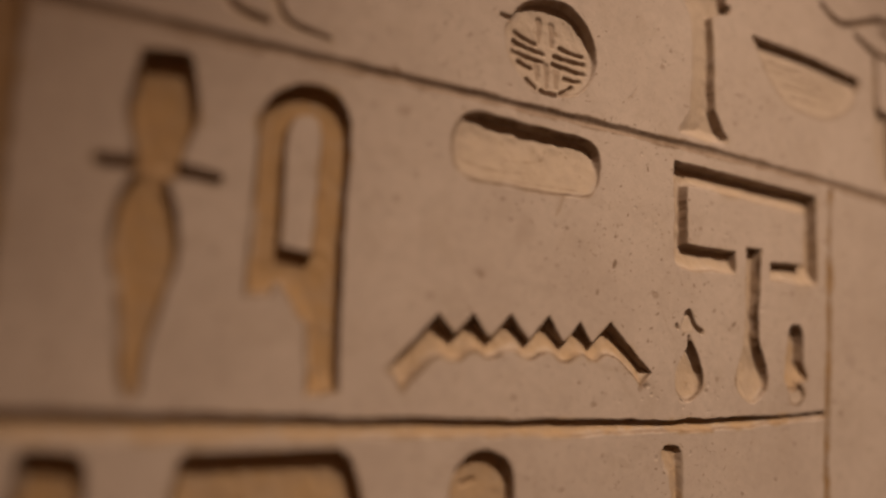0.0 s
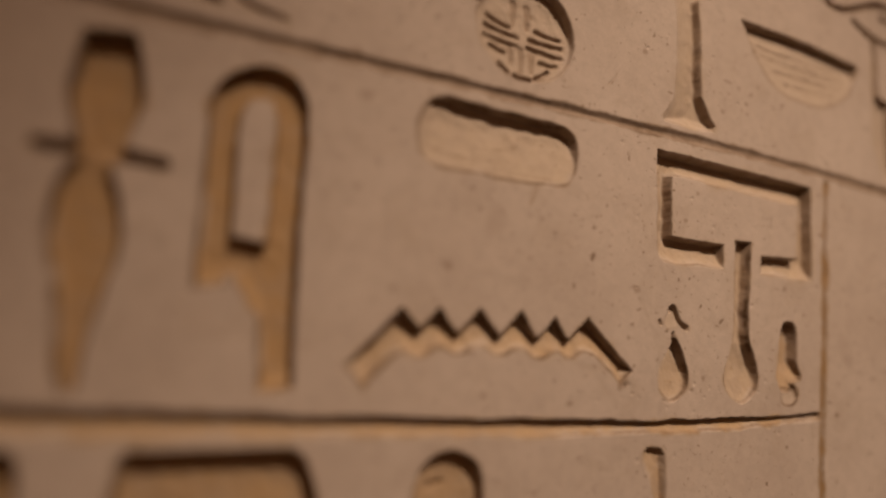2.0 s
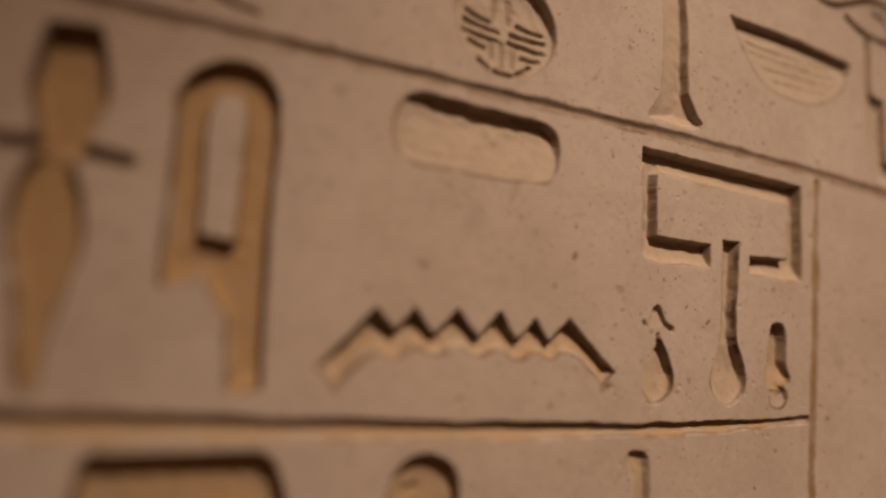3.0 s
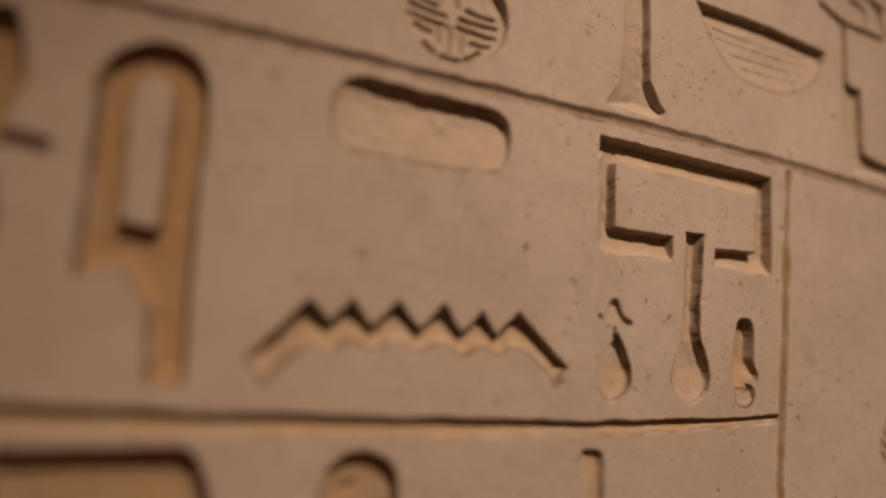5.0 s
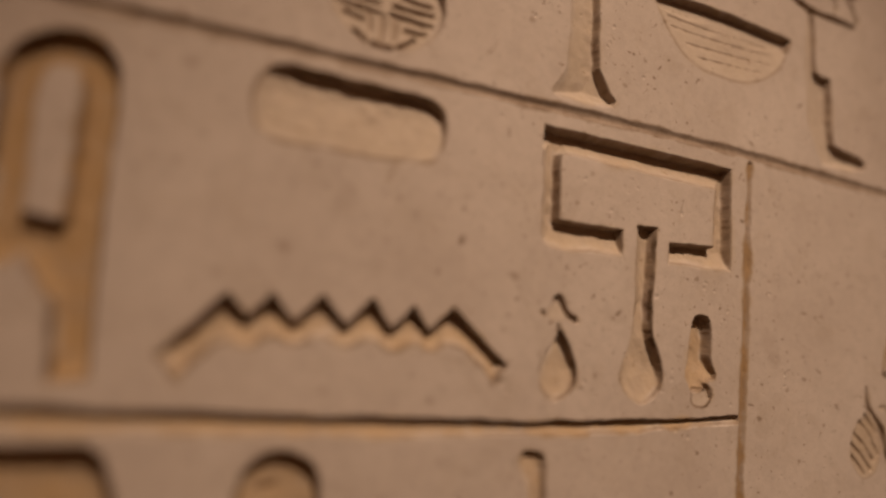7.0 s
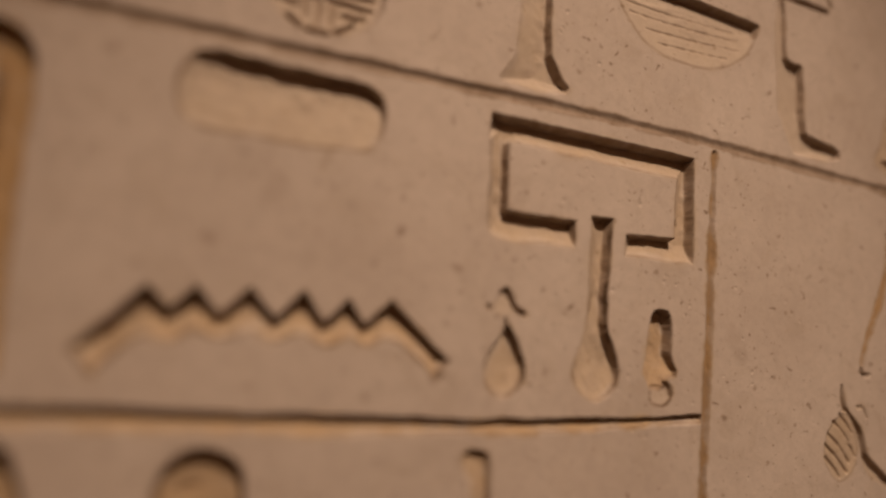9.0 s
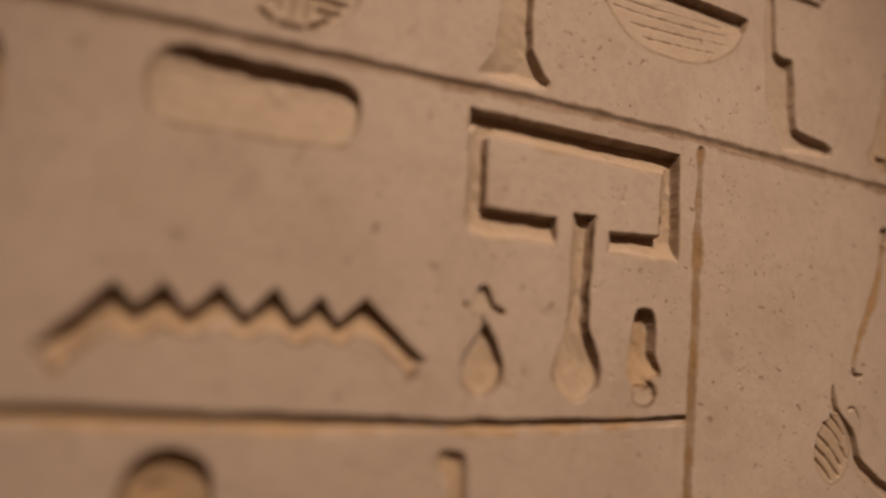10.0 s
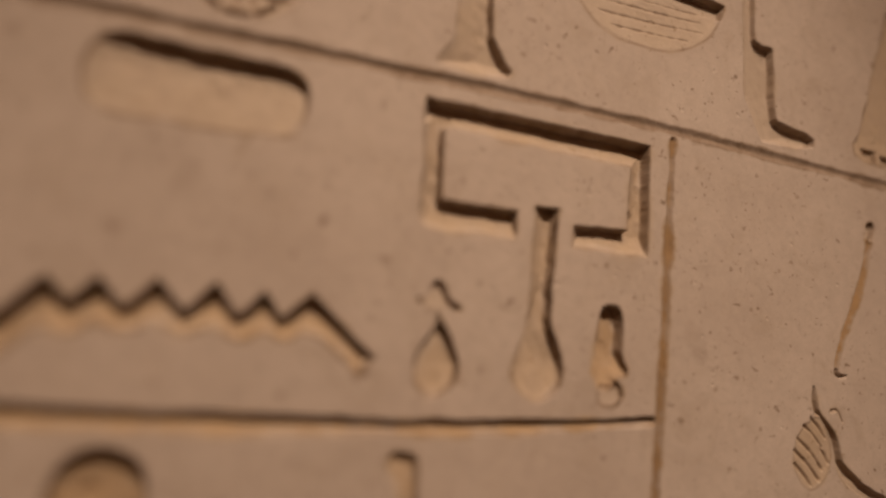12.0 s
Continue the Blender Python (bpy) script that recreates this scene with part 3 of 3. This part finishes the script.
# steep cut walls: brown dirt, darkened so that it also paints in their shade
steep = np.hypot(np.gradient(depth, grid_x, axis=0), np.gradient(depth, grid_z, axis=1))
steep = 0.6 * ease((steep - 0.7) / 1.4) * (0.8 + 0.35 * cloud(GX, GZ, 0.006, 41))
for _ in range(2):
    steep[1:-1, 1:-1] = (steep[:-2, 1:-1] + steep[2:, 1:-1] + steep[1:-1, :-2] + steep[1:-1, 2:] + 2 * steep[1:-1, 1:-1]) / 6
grime_shade = np.clip(np.maximum(grime_shade, steep), 0, 1)

# wear of the face: broad waviness, chisel dressing, pits
face = 0.0010 * cloud(GX, GZ, 0.13, 1) + 0.00022 * cloud(GX, GZ, 0.034, 2) + 0.00004 * cloud(GX + GZ, GZ, 0.007, 4) + 0.00002 * cloud(GX, GZ * 0.6, 0.0025, 5)
rng = np.random.RandomState(11)
for cx, cz, r, k in ((0.124, 1.585, 0.0040, 0.34), (0.205, 1.5335, 0.0048, 0.42), (0.160, 1.509, 0.0045, 0.3), (0.247, 1.430, 0.0038, 0.42), (0.331, 1.427, 0.0030, 0.5), (0.3955, 1.534, 0.0042, 0.45),
                     (0.5185, 1.764, 0.0028, 0.55), (0.393, 1.772, 0.0030, 0.4), (0.390, 1.447, 0.0052, 0.55), (0.383, 1.442, 0.0035, 0.45), (0.122, 1.660, 0.006, 0.25), (0.594, 1.556, 0.0026, 0.5),
                     (0.470, 1.444, 0.0026, 0.5), (0.483, 1.456, 0.0030, 0.45), (0.497, 1.733, 0.0024, 0.4), (0.759, 1.667, 0.0024, 0.45), (0.804, 1.585, 0.0024, 0.45), (0.789, 1.575, 0.0024, 0.4),
                     (0.755, 1.532, 0.0024, 0.45), (0.678, 1.425, 0.0032, 0.6), (0.733, 1.385, 0.0028, 0.5), (0.811, 1.654, 0.0022, 0.4), (0.715, 1.455, 0.0024, 0.4), (0.768, 1.422, 0.0024, 0.45),
                     (0.688, 1.503, 0.0120, 0.16), (0.695, 1.488, 0.0100, 0.16), (0.245, 1.577, 0.0150, 0.14), (0.740, 1.467, 0.0022, 0.45), (0.468, 1.639, 0.0026, 0.4), (0.453, 1.609, 0.0024, 0.4)):
    w = window((cx - r, cz - r, cx + r, cz + r))
    far = np.hypot(GX[w] - cx, (GZ[w] - cz) * 1.15) + 0.5 * r * cloud(GX[w], GZ[w], 0.9 * r, 7)
    grime_shade[w] = np.maximum(grime_shade[w], k * ease((1.35 * r - far) / (0.9 * r)))
pits = np.zeros(GX.shape)
chips = [(0.397, 1.536), (0.686, 1.424), (0.396, 1.777), (0.392, 1.446), (0.387, 1.442), (0.395, 1.441), (0.361, 1.430), (0.492, 1.447), (0.652, 1.557), (0.604, 1.553),
         (0.589, 1.551), (0.699, 1.502), (0.711, 1.465), (0.735, 1.62), (0.755, 1.545), (0.301, 1.462), (0.25, 1.585), (0.14, 1.60)]
for cx, cz in ((0.480, 1.447), (0.558, 1.452), (0.606, 1.552), (0.391, 1.444), (0.395, 1.684), (0.430, 1.640), (0.500, 1.625), (0.640, 1.520), (0.700, 1.470), (0.450, 1.790)):
    chips += [(cx + rng.normal(0, 0.014), cz + rng.normal(0, 0.009)) for _ in range(6)]
for k in range(280):
    cx = rng.uniform(-0.15, 0.97) if rng.rand() < 0.35 else rng.uniform(0.34, 0.97)
    cz, r = rng.uniform(1.32, 1.96), 0.0009 + 0.0016 * rng.rand() ** 3
    if k < len(chips):
        (cx, cz), r = chips[k], rng.uniform(0.0009, 0.0022)
    w = window((cx - r, cz - r, cx + r, cz + r), 0.004)
    turn, flat = rng.uniform(0, math.pi), rng.uniform(0.5, 1)
    u = (GX[w] - cx) * math.cos(turn) + (GZ[w] - cz) * math.sin(turn)
    s = ((GZ[w] - cz) * math.cos(turn) - (GX[w] - cx) * math.sin(turn)) / flat
    pits[w] = np.maximum(pits[w], rng.uniform(0.5, 1.0) * min(r * 0.35, 0.0008) * ease(1.5 - np.hypot(u, s) / r))
depth += face + pits

# ---- meshes: the face and each sign take their own cells of the field ----
ni, nj = GX.shape
coords = np.stack([PX, WALL_Y + depth, PZ], -1)
along, up = np.empty_like(coords), np.empty_like(coords)
along[1:-1], along[0], along[-1] = coords[2:] - coords[:-2], coords[1] - coords[0], coords[-1] - coords[-2]
up[:, 1:-1], up[:, 0], up[:, -1] = coords[:, 2:] - coords[:, :-2], coords[:, 1] - coords[:, 0], coords[:, -1] - coords[:, -2]
normals = np.cross(along, up)
normals /= np.linalg.norm(normals, axis=-1, keepdims=True)
coords, normals = coords.reshape(-1, 3), normals.reshape(-1, 3)
index = np.arange(ni * nj).reshape(ni, nj)
quads = np.stack([index[:-1, :-1], index[1:, :-1], index[1:, 1:], index[:-1, 1:]], -1).reshape(-1, 4)
cell_owner = owner[:-1, :-1].ravel()
cell_zone = zone[:-1, :-1].ravel()


def field_mesh(name, faces, extra=()):
    """A mesh from cells of the height field, with the field's own normals; extra: (vertices, faces) of plain blocks joined to it."""
    used, local = np.unique(faces, return_inverse=True)
    local = local.reshape(faces.shape)
    pts, nrm, coats = coords[used], normals[used], (ochre.ravel()[used], grime_shade.ravel()[used])
    if extra:
        local = np.concatenate([local, extra[1] + len(pts)])
        pts = np.concatenate([pts, extra[0]])
        nrm = np.concatenate([nrm, np.zeros((len(extra[0]), 3))])
        coats = [np.concatenate([c, np.zeros(len(extra[0]))]) for c in coats]
    me = bpy.data.meshes.new(name)
    me.vertices.add(len(pts))
    me.vertices.foreach_set("co", pts.astype(np.float32).ravel())
    me.loops.add(local.size)
    me.loops.foreach_set("vertex_index", local.astype(np.int32).ravel())
    me.polygons.add(len(local))
    me.polygons.foreach_set("loop_start", np.arange(0, local.size, 4, dtype=np.int32))
    me.update(calc_edges=True)
    me.polygons.foreach_set("use_smooth", np.arange(len(local)) < len(faces))
    me.normals_split_custom_set_from_vertices(nrm.astype(np.float32))
    for title, values in zip(("ochre", "grime_shade"), coats):
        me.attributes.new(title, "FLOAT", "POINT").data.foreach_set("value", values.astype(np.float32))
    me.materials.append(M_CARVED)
    return me


cube_v = np.array([(x, y, z) for x in (XL, XR) for y in (WALL_Y + 0.02, WALL_Y + 0.3) for z in (0.0, TOP)])
cube_f = np.array([(0, 1, 3, 2), (4, 6, 7, 5), (0, 4, 5, 1), (2, 3, 7, 6), (0, 2, 6, 4), (1, 5, 7, 3)])
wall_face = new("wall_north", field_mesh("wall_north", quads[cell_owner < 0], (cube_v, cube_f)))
tagged(wall_face, "dressed pale limestone wall carved with rows of sunken signs", "wall", kind="structure")

for number, (name, label, category, parts) in enumerate(signs):
    mine = cell_owner == number
    if not mine.any():
        continue
    group = "lines ruled on the carved wall" if category == "carved line" else "signs carved in the wall" if category == "carved sign" else ""
    if len(parts) == 1:
        ob = new(name, field_mesh(name, quads[mine]))
        tagged(ob, label, category, group)
        continue
    thing = new(name)
    spot = coords[quads[mine].ravel()].mean(0)
    thing.location = spot
    thing.empty_display_size = 0.02
    tagged(thing, label, category, group)
    for k, (part_name, part_label) in enumerate(parts):
        chosen = mine & (cell_zone == k)
        if not chosen.any():
            continue
        me = field_mesh(part_name, quads[chosen])
        me.transform(Matrix.Translation(-Vector(spot)))
        ob = new(part_name, me)
        ob.parent = thing
        tagged(ob, part_label)
